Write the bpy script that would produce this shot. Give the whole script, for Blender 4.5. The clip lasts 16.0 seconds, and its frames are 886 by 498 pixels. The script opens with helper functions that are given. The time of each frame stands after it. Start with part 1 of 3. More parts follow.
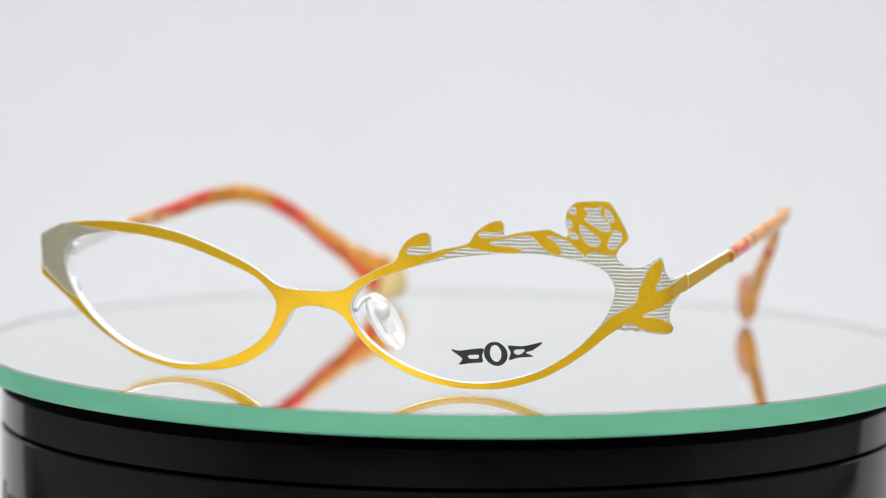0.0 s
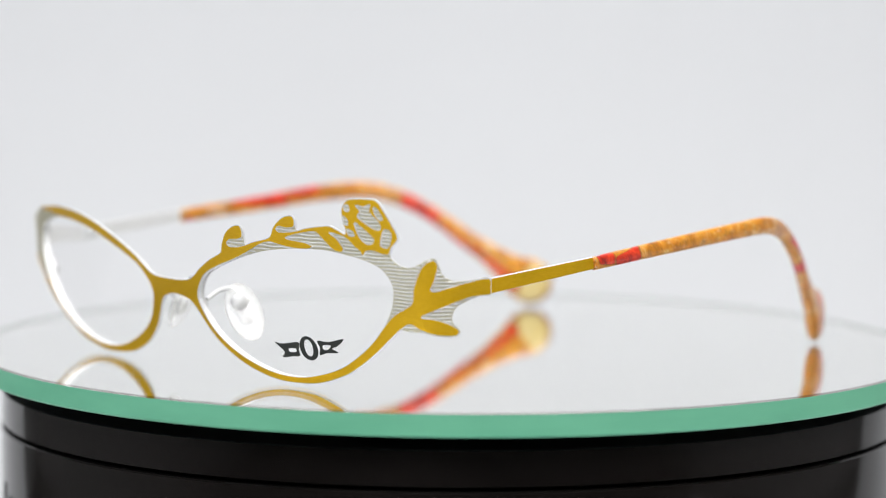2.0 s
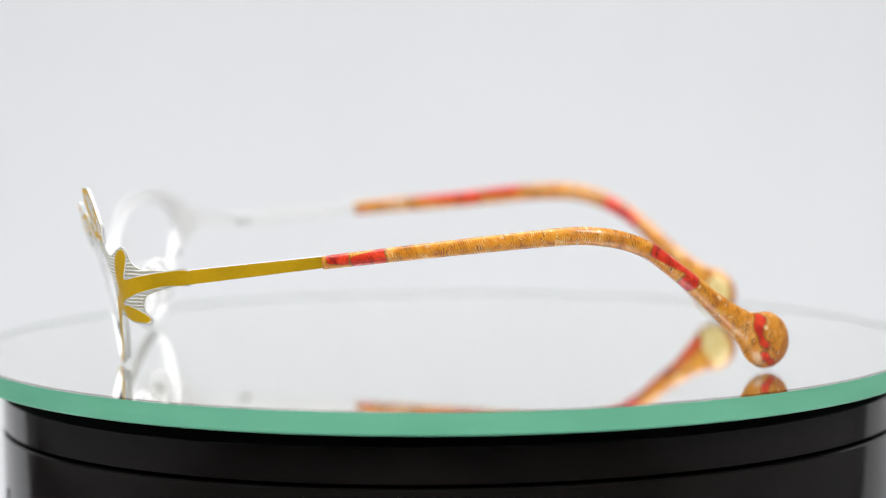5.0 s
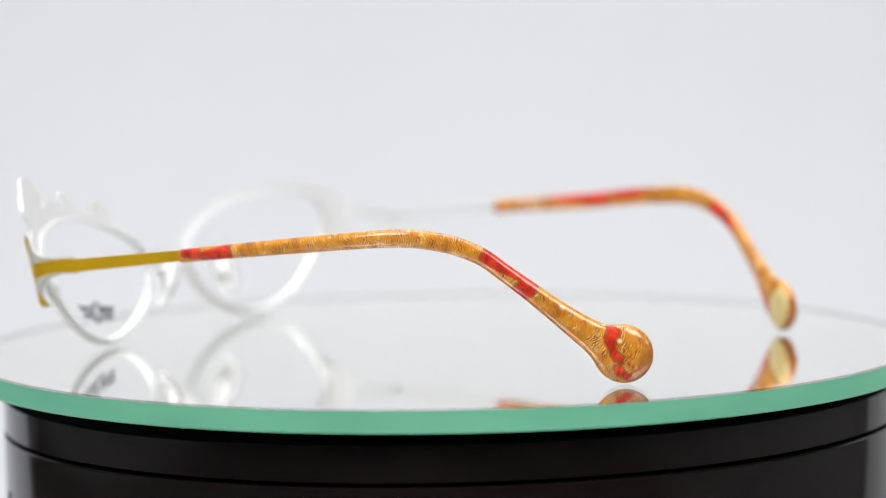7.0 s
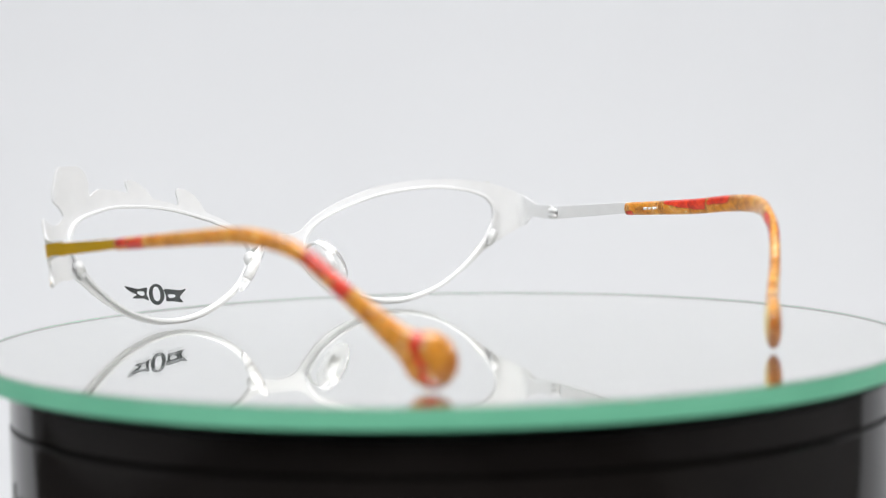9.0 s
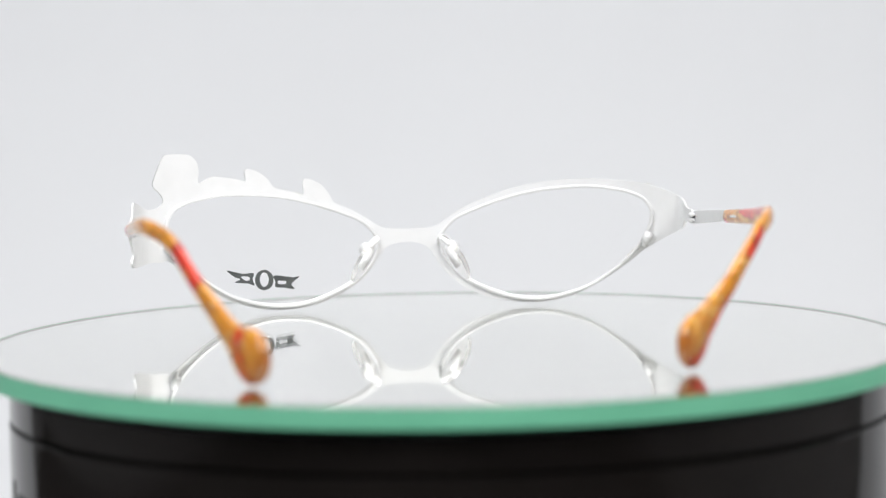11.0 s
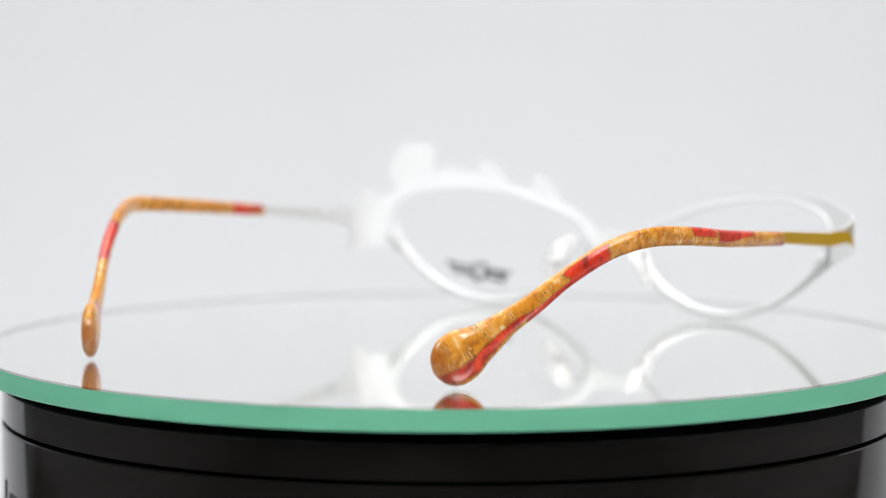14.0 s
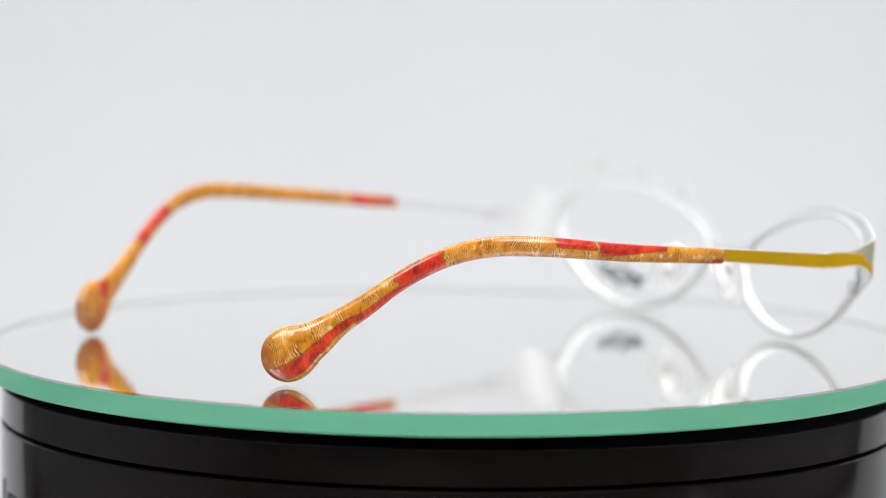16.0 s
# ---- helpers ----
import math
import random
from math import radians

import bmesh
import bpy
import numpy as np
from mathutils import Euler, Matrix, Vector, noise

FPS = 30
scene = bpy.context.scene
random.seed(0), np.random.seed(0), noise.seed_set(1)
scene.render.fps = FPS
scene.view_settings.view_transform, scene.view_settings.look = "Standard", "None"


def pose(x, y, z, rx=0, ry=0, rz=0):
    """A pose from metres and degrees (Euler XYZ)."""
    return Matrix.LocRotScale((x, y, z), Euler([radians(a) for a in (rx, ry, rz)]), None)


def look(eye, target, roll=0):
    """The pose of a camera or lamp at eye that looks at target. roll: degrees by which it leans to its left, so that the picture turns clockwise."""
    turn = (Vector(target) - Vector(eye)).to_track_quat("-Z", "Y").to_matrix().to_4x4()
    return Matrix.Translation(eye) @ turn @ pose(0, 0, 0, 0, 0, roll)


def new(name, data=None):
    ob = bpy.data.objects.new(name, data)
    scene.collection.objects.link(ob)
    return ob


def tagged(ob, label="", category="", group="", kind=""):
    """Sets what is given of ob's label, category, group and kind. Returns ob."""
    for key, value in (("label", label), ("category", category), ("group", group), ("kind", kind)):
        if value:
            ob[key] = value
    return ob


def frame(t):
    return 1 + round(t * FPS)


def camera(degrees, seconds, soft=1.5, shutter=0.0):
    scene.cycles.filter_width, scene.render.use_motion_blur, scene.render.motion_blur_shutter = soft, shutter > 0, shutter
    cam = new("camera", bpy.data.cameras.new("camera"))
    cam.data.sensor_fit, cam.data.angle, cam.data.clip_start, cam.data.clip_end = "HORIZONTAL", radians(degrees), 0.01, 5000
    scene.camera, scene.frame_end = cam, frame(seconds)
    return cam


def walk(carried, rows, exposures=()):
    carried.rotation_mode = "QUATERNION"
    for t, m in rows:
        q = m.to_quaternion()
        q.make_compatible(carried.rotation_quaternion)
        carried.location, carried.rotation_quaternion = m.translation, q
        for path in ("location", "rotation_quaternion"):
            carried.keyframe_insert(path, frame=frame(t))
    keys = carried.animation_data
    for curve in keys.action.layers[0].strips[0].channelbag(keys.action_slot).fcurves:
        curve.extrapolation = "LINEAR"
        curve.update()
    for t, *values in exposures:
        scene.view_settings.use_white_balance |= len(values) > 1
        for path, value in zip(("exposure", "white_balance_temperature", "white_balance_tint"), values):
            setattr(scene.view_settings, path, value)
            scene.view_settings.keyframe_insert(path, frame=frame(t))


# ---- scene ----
cam = camera(16.785, 16.0, soft=1.1)
cam.data.dof.use_dof = True
cam.data.dof.aperture_fstop = 9.2
cam.data.dof.focus_object = focus_mark = new("focus_mark")
VIEW = Vector((-0.0018, 0.6537, -0.0612))


def stand(back):
    """The tripod's pose, pulled back along the view by some metres as the lens breathes."""
    eye = Vector((0, -0.6566, 0.0819)) - VIEW.normalized() * back
    return look(eye, eye + VIEW)


walk(cam, [(0.0, stand(0)), (8.4, stand(0)), (8.5, stand(0.0018)), (8.6, stand(0.0082)), (13.2, stand(0.0082)), (13.3, stand(0.0072)), (13.4, stand(0)), (16.0, stand(0))])

# ---------------------------------------------------------------- light
scene.view_settings.exposure = -0.03
world = bpy.data.worlds.new("studio")
scene.world = world
world.use_nodes = True
world.node_tree.nodes["Background"].inputs[0].default_value = (0.93, 0.96, 1.0, 1)
world.node_tree.nodes["Background"].inputs[1].default_value = 0.30


def softbox(name, eye, target, w, h, watts, color=(1, 1, 1)):
    data = bpy.data.lights.new(name, "AREA")
    data.shape, data.size, data.size_y, data.energy, data.color = "RECTANGLE", w, h, watts, color
    ob = new(name, data)
    ob.matrix_world = look(eye, target)
    return ob


softbox("overhead_softbox", (0.0, 0.0, 1.15), (0, 0.0, 0.0), 1.1, 0.8, 9.75, (1.0, 0.99, 0.97))
softbox("front_softbox", (0.60, -0.62, 0.72), (0, 0.0, 0.0), 0.5, 0.5, 7.5, (1.0, 0.985, 0.96))
softbox("front_softbox", (-0.60, -0.62, 0.72), (0, 0.0, 0.0), 0.5, 0.5, 7.5, (0.98, 0.99, 1.0))
# unseen lamp, added to lift the paper to its brightness
softbox("backdrop_fill", (0.0, 0.30, 1.20), (0, 0.80, 0.0), 1.2, 0.3, 3.8, (0.98, 0.985, 1.0))


# ---------------------------------------------------------------- materials
R0, R1 = (0, 0, 0), (1, 1, 1)


class Mat:
    """A node material under way: node(kind, **settings) and link(a, b)."""

    def __init__(self, name):
        self.m = bpy.data.materials.new(name)
        self.m.use_nodes = True
        self.t = self.m.node_tree
        self.b = self.t.nodes["Principled BSDF"]

    def node(self, kind, **inputs):
        n = self.t.nodes.new(kind)
        for k, val in inputs.items():
            n.inputs[k.replace("_", " ")].default_value = val
        return n

    def link(self, a, b):
        self.t.links.new(a, b)

    def set(self, **inputs):
        for k, val in inputs.items():
            self.b.inputs[k.replace("_", " ")].default_value = val
        return self

    def coords(self, scale=(1, 1, 1)):
        tc = self.t.nodes.new("ShaderNodeTexCoord")
        mp = self.t.nodes.new("ShaderNodeMapping")
        mp.inputs["Scale"].default_value = scale
        self.link(tc.outputs["Object"], mp.inputs["Vector"])
        return mp.outputs["Vector"]

    def noise(self, scale, detail=3.0, stretch=(1, 1, 1), rough=0.5):
        n = self.node("ShaderNodeTexNoise", Scale=scale, Detail=detail, Roughness=rough)
        self.link(self.coords(stretch), n.inputs["Vector"])
        return n

    def ramp(self, src, stops, mode="LINEAR"):
        r = self.t.nodes.new("ShaderNodeValToRGB")
        r.color_ramp.interpolation = mode
        el = r.color_ramp.elements
        while len(el) > 1:
            el.remove(el[-1])
        for i, (p, c) in enumerate(stops):
            e = el[0] if i == 0 else el.new(p)
            e.position = p
            e.color = (*c, 1) if len(c) == 3 else c
        self.link(src, r.inputs[0])
        return r

    def mix(self, fac, a, b):
        n = self.t.nodes.new("ShaderNodeMix")
        n.data_type = "RGBA"
        for sock, val in ((n.inputs[0], fac), (n.inputs[6], a), (n.inputs[7], b)):
            if hasattr(val, "links"):
                self.link(val, sock)
            elif isinstance(val, tuple):
                sock.default_value = (*val, 1)
            else:
                sock.default_value = val
        return n.outputs[2]

    def math(self, op, a, b=0.0):
        n = self.t.nodes.new("ShaderNodeMath")
        n.operation = op
        for sock, val in zip(n.inputs, (a, b)):
            if hasattr(val, "links"):
                self.link(val, sock)
            else:
                sock.default_value = val
        return n.outputs[0]

    def bump(self, src, strength, dist):
        n = self.node("ShaderNodeBump", Strength=strength, Distance=dist)
        self.link(src, n.inputs["Height"])
        self.link(n.outputs["Normal"], self.b.inputs["Normal"])


def m_gold():
    k = Mat("gold_lacquer")
    k.set(Metallic=0.8, Roughness=0.5, Coat_Weight=0.1, Coat_Roughness=0.25, Coat_IOR=1.5)
    grain = k.noise(900, 2, (1, 1, 6))
    k.link(k.ramp(grain.outputs["Fac"], [(0.3, (0.80, 0.475, 0.009)), (0.7, (0.86, 0.53, 0.014))]).outputs[0], k.b.inputs["Base Color"])
    rough = k.noise(150, 3)
    k.link(k.ramp(rough.outputs["Fac"], [(0.3, (0.46,) * 3), (0.7, (0.56,) * 3)]).outputs[0], k.b.inputs["Roughness"])
    k.bump(grain.outputs["Fac"], 0.08, 0.0002)
    return k.m


def m_white():
    k = Mat("white_enamel")
    k.set(Roughness=0.3, Coat_Weight=0.4, Coat_Roughness=0.15)
    n = k.noise(220, 3)
    k.link(k.ramp(n.outputs["Fac"], [(0.3, (0.70, 0.705, 0.715)), (0.7, (0.74, 0.745, 0.755))]).outputs[0], k.b.inputs["Base Color"])
    k.bump(n.outputs["Fac"], 0.05, 0.0002)
    return k.m


def m_satin():
    k = Mat("satin_white_metal")
    k.set(Metallic=0.0, Roughness=0.38)
    n = k.noise(260, 4)
    k.link(k.ramp(n.outputs["Fac"], [(0.3, (0.705, 0.71, 0.725)), (0.7, (0.735, 0.74, 0.755))]).outputs[0], k.b.inputs["Base Color"])
    k.bump(n.outputs["Fac"], 0.06, 0.0002)
    return k.m


def m_silver():
    k = Mat("etched_silver")
    k.set(Metallic=0.45, Roughness=0.42)
    n = k.noise(1400, 4)
    k.link(k.ramp(n.outputs["Fac"], [(0.3, (0.48, 0.455, 0.32)), (0.7, (0.60, 0.565, 0.42))]).outputs[0], k.b.inputs["Base Color"])
    k.bump(n.outputs["Fac"], 0.1, 0.0002)
    return k.m


def m_ridge():
    k = Mat("polished_silver")
    k.set(Metallic=0.35, Roughness=0.25)
    n = k.noise(800, 3)
    k.link(k.ramp(n.outputs["Fac"], [(0.3, (0.86, 0.86, 0.84)), (0.7, (0.95, 0.95, 0.93))]).outputs[0], k.b.inputs["Base Color"])
    return k.m


def m_clear(name, ior=1.5, rough=0.0, tint=(1, 1, 1), frost=0.0):
    k = Mat(name)
    k.set(Transmission_Weight=1.0 - frost, IOR=ior, Roughness=rough)
    k.b.inputs["Base Color"].default_value = (*tint, 1)
    return k.m


# flat black for the print, and for shade painted under the disc
def m_print_and_shade():
    k = Mat("black_print_and_shade")
    k.set(Roughness=0.6)
    n = k.noise(600, 2)
    k.link(k.ramp(n.outputs["Fac"], [(0.3, (0.012, 0.016, 0.016)), (0.7, (0.02, 0.026, 0.026))]).outputs[0], k.b.inputs["Base Color"])
    return k.m


def m_acetate(name, patches, seed, tip, cream=0.66):
    """Marbled amber acetate with feathery streaks, cream and brown flecks, and clear red patches.
    patches: (start, end along the sleeve in mm, lower, upper edge across it 0..1, slant per mm)."""
    k = Mat(name)
    k.set(Roughness=0.3, Coat_Weight=0.65, Coat_Roughness=0.03, IOR=1.45, Subsurface_Weight=0.3, Subsurface_Scale=0.002)
    k.b.inputs["Subsurface Radius"].default_value = (1.0, 0.5, 0.2)
    uv = k.t.nodes.new("ShaderNodeUVMap")
    uv.uv_map = "sleeve"
    sep = k.t.nodes.new("ShaderNodeSeparateXYZ")
    k.link(uv.outputs[0], sep.inputs[0])
    tc = k.t.nodes.new("ShaderNodeTexCoord")
    off = k.t.nodes.new("ShaderNodeMapping")
    off.inputs["Location"].default_value = (seed, seed * 0.7, 0)
    k.link(tc.outputs["Object"], off.inputs["Vector"])

    def grain(scale, detail, rough=0.5, warp=0.0):
        n = k.node("ShaderNodeTexNoise", Scale=scale, Detail=detail, Roughness=rough, Distortion=warp)
        k.link(off.outputs[0], n.inputs["Vector"])
        return n.outputs["Fac"]

    wob = k.math("SUBTRACT", grain(260.0, 3.0), 0.5)
    mm = k.math("ADD", k.math("MULTIPLY", sep.outputs[0], 100.0), k.math("MULTIPLY", wob, 4.0))
    across = k.math("ADD", sep.outputs[1], k.math("MULTIPLY", wob, 0.16))
    total = None
    for a, b, lo, hi, slant in patches:
        up = k.math("ADD", across, k.math("MULTIPLY", k.math("SUBTRACT", mm, (a + b) / 2), slant))
        one = k.ramp(k.math("DIVIDE", mm, 110.0), [(0.0, R0), (max(a - 0.8, 0.01) / 110, R0), ((a + 0.8) / 110, R1), ((b - 0.8) / 110, R1), ((b + 0.8) / 110, R0)])
        two = k.ramp(up, [(0.0, R1 if lo <= 0 else R0), (max(lo, 0.01), R1 if lo <= 0 else R0), (max(lo, 0.01) + 0.12, R1), (min(hi, 0.99) - 0.12, R1), (min(hi, 0.99), R1 if hi >= 1 else R0)])
        m = k.math("MULTIPLY", one.outputs[0], two.outputs[0])
        total = m if total is None else k.math("MAXIMUM", total, m)
    # streaks that run across the sleeve
    strip = k.t.nodes.new("ShaderNodeCombineXYZ")
    k.link(k.math("ADD", k.math("MULTIPLY", sep.outputs[0], 110.0), k.math("MULTIPLY", sep.outputs[1], 3.0)), strip.inputs[0])
    k.link(k.math("MULTIPLY", sep.outputs[1], 1.5), strip.inputs[1])
    strip.inputs[2].default_value = seed
    streak = k.node("ShaderNodeTexNoise", Scale=1.0, Detail=4.0, Roughness=0.62, Distortion=2.2)
    k.link(strip.outputs[0], streak.inputs["Vector"])
    cloud = grain(230.0, 4.0, 0.6, 1.2)
    tone = k.math("ADD", k.math("MULTIPLY", streak.outputs["Fac"], 0.4), k.math("MULTIPLY", cloud, 0.6))
    amber = k.ramp(tone, [(0.30, (0.10, 0.035, 0.010)), (0.38, (0.38, 0.13, 0.012)), (0.47, (0.66, 0.25, 0.015)), (cream - 0.06, (0.77, 0.355, 0.038)), (cream, (0.88, 0.66, 0.38))])
    # fine curved fringes across the sleeve, dark ones and pale ones, here and there
    bow = k.math("ABSOLUTE", k.math("SUBTRACT", sep.outputs[1], 0.5))
    phase = k.math("ADD", k.math("MULTIPLY", sep.outputs[0], 1250.0), k.math("ADD", k.math("MULTIPLY", bow, 12.0), k.math("MULTIPLY", grain(230.0, 3.0, 0.55), 48.0)))
    wave = k.math("SINE", phase)
    dark = k.math("MULTIPLY", k.ramp(wave, [(0.35, R0), (0.75, R1)]).outputs[0], k.ramp(grain(360.0, 3.0, 0.6), [(0.50, R0), (0.58, (0.9, 0.9, 0.9))]).outputs[0])
    amber2 = k.mix(dark, amber.outputs[0], (0.17, 0.070, 0.022))
    light = k.math("MULTIPLY", k.ramp(k.math("MULTIPLY", wave, -1.0), [(0.5, R0), (0.95, R1)]).outputs[0], k.ramp(grain(300.0, 3.0, 0.6, 0.6), [(0.52, R0), (0.60, (0.8, 0.8, 0.8))]).outputs[0])
    amber2 = k.mix(light, amber2, (0.90, 0.66, 0.34))
    flake = k.node("ShaderNodeTexVoronoi", Scale=520.0)
    k.link(off.outputs[0], flake.inputs["Vector"])
    pale = k.math("MULTIPLY", k.ramp(flake.outputs["Distance"], [(0.18, R1), (0.34, R0)]).outputs[0], k.ramp(grain(310.0, 2.0, 0.5, 1.0), [(0.56, R0), (0.63, (0.8, 0.8, 0.8))]).outputs[0])
    amber2 = k.mix(pale, amber2, (0.86, 0.70, 0.46))
    red = k.ramp(tone, [(0.38, (0.24, 0.012, 0.008)), (0.48, (0.60, 0.028, 0.010)), (0.62, (0.88, 0.085, 0.025))])
    col = k.mix(k.ramp(total, [(0.42, R0), (0.58, R1)]).outputs[0], amber2, red.outputs[0])
    col = k.mix(k.ramp(total, [(0.22, R0), (0.42, (0.8, 0.8, 0.8)), (0.62, R0)]).outputs[0], col, (0.13, 0.055, 0.022))
    # the tip's rim is clear dark amber
    rim = k.ramp(k.math("DIVIDE", mm, 110.0), [(0.0, R0), (tip / 110, R0), ((tip + 2.5) / 110, (0.6, 0.6, 0.6))])
    col = k.mix(rim.outputs[0], col, (0.26, 0.050, 0.014))
    k.link(col, k.b.inputs["Base Color"])
    return k.m


def m_inlay():
    k = Mat("straw_acetate")
    k.set(Roughness=0.3, Coat_Weight=0.2)
    n = k.noise(320, 4)
    k.link(k.ramp(n.outputs["Fac"], [(0.3, (0.66, 0.50, 0.19)), (0.7, (0.78, 0.65, 0.33))]).outputs[0], k.b.inputs["Base Color"])
    return k.m


def m_drum():
    k = Mat("black_plastic")
    k.set(Roughness=0.06, IOR=1.5)
    n = k.noise(60, 4, (1, 1, 3))
    k.link(k.ramp(n.outputs["Fac"], [(0.3, (0.0065, 0.0054, 0.0050)), (0.7, (0.0105, 0.0088, 0.0082))]).outputs[0], k.b.inputs["Base Color"])
    r = k.noise(35, 4)
    k.link(k.ramp(r.outputs["Fac"], [(0.3, (0.045,) * 3), (0.7, (0.10,) * 3)]).outputs[0], k.b.inputs["Roughness"])
    return k.m


# near-black without gloss: shade inside the rim's groove, put into the colour
def m_groove_shade():
    k = Mat("groove_shade")
    k.set(Roughness=0.9, Specular_IOR_Level=0.05)
    n = k.noise(80, 2)
    k.link(k.ramp(n.outputs["Fac"], [(0.3, (0.001,) * 3), (0.7, (0.002,) * 3)]).outputs[0], k.b.inputs["Base Color"])
    return k.m


def m_edge():
    k = Mat("green_glass_edge")
    k.set(Roughness=0.45, Specular_IOR_Level=0.5)
    n = k.noise(45, 4, (1, 1, 4))
    k.link(k.ramp(n.outputs["Fac"], [(0.3, (0.135, 0.455, 0.285)), (0.7, (0.165, 0.52, 0.33))]).outputs[0], k.b.inputs["Base Color"])
    return k.m


def m_mirror():
    k = Mat("silvered_mirror")
    k.set(Metallic=1.0, Roughness=0.02)
    k.b.inputs["Base Color"].default_value = (0.424, 0.431, 0.402, 1)
    return k.m


def m_face(name, clear, gloss):
    """Polished glass over the mirror: clear, with a fainter reflection of its own."""
    k = Mat(name)
    through_it = k.t.nodes.new("ShaderNodeBsdfTransparent")
    through_it.inputs[0].default_value = (*clear, 1)
    shine = k.node("ShaderNodeBsdfGlossy", Roughness=0.0)
    shine.inputs["Color"].default_value = (gloss, gloss, gloss, 1)
    both = k.t.nodes.new("ShaderNodeAddShader")
    k.link(through_it.outputs[0], both.inputs[0])
    k.link(shine.outputs[0], both.inputs[1])
    k.link(both.outputs[0], k.t.nodes["Material Output"].inputs["Surface"])
    k.t.nodes.remove(k.b)
    return k.m


def m_paper(name, col):
    k = Mat(name)
    k.set(Roughness=0.85)
    n = k.noise(9, 4)
    k.link(k.ramp(n.outputs["Fac"], [(0.3, tuple(c * 0.985 for c in col)), (0.7, col)]).outputs[0], k.b.inputs["Base Color"])
    return k.m


GOLD, WHITE, SATIN, SILVER, RIDGE = m_gold(), m_white(), m_satin(), m_silver(), m_ridge()
LENS, PAD, PRINT_AND_SHADE = m_clear("coated_lens_plastic", 1.07), m_clear("clear_silicone", 1.17, 0.03, frost=0.22), m_print_and_shade()
BEVEL = m_face("ground_bevel", (0.72, 0.70, 0.69), 0.03)
INLAY, GROOVE_SHADE = m_inlay(), m_groove_shade()
DRUM, EDGE, MIRROR, TOPGLASS = m_drum(), m_edge(), m_mirror(), m_face("float_glass", (1, 1, 1), 0.20)
TABLE = m_paper("dark_laminate", (0.035, 0.03, 0.028))
PAPER, DARK = m_paper("white_paper", (0.735, 0.745, 0.768)), m_paper("dim_room_paint", (0.36, 0.36, 0.365))
ACE_A = m_acetate("amber_acetate", [(0.8, 5.5, 0.25, 1.0, 0.05), (6.0, 13.0, 0.0, 0.95, -0.06), (67.0, 78.0, 0.42, 1.0, -0.045), (75.5, 79.0, 0.0, 1.0, 0.0), (95.2, 98.6, 0.40, 0.97, 0.05), (97.6, 101.0, 0.30, 0.56, 0.03), (100.2, 104.6, 0.06, 0.32, 0.03)], 0.3, 102.5)
ACE_B = m_acetate("amber_acetate_two", [(0.5, 2.5, 0.0, 0.4, 0.0), (14.5, 30.5, 0.42, 1.0, 0.030), (31.5, 40.0, 0.45, 1.0, 0.0), (63.0, 73.5, 0.0, 0.95, 0.01), (72.5, 84.0, 0.0, 0.40, 0.0), (84.0, 105.0, 0.08, 0.46, 0.004)], 1.7, 101.0, 0.645)


# ---------------------------------------------------------------- mesh helpers
def mesh_of(name, verts, faces, mats, index=None, smooth=True):
    me = bpy.data.meshes.new(name)
    me.from_pydata([tuple(v) for v in verts], [], faces)
    for m in mats:
        me.materials.append(m)
    if index is not None:
        me.polygons.foreach_set("material_index", index)
    me.polygons.foreach_set("use_smooth", [smooth] * len(me.polygons))
    me.validate()
    me.update()
    return me


def part(name, me, parent, label=""):
    ob = new(name, me)
    ob.parent = parent
    return tagged(ob, label) if label else ob


def thing(name, label, category, kind=""):
    return tagged(new(name), label, category, kind=kind)


def curve(pts, closed=True, step=0.35):
    """A smooth line through control points (centripetal Catmull-Rom), at even steps."""
    p = [np.array(q, float) for q in pts]
    n = len(p)
    out = []
    for i in range(n if closed else n - 1):
        a, b, c, d = (p[(i + k) % n] if closed else p[min(max(i + k, 0), n - 1)] for k in (-1, 0, 1, 2))
        m1, m2 = (c - a) * 0.5, (d - b) * 0.5
        length = np.linalg.norm(c - b)
        for m in (m1, m2):
            big = np.linalg.norm(m)
            if big > length:
                m *= length / big
        k = max(2, int(length / step))
        for j in range(k):
            t = j / k
            out.append((2 * t**3 - 3 * t**2 + 1) * b + (t**3 - 2 * t**2 + t) * m1 + (-2 * t**3 + 3 * t**2) * c + (t**3 - t**2) * m2)
    if not closed:
        out.append(p[-1])
    return np.array(out)


def area(loop):
    x, y = loop[:, 0], loop[:, 1]
    return 0.5 * np.sum(x * np.roll(y, -1) - y * np.roll(x, -1))


def ccw(loop):
    return loop if area(loop) > 0 else loop[::-1]


def offset(loop, by):
    """A closed ccw loop moved outwards (by > 0) or inwards."""
    t = np.roll(loop, -1, 0) - np.roll(loop, 1, 0)
    t /= np.linalg.norm(t, axis=1)[:, None] + 1e-9
    return loop + by * np.stack([t[:, 1], -t[:, 0]], 1)


def inside(loop, q):
    """Which points of q lie in the loop."""
    a, b = loop, np.roll(loop, -1, 0)
    hit = np.zeros(len(q), bool)
    for (x0, y0), (x1, y1) in zip(a, b):
        if y0 == y1:
            continue
        m = (q[:, 1] > min(y0, y1)) & (q[:, 1] <= max(y0, y1))
        hit ^= m & (x0 + (q[:, 1] - y0) / (y1 - y0) * (x1 - x0) > q[:, 0])
    return hit


import itertools
from mathutils.geometry import delaunay_2d_cdt


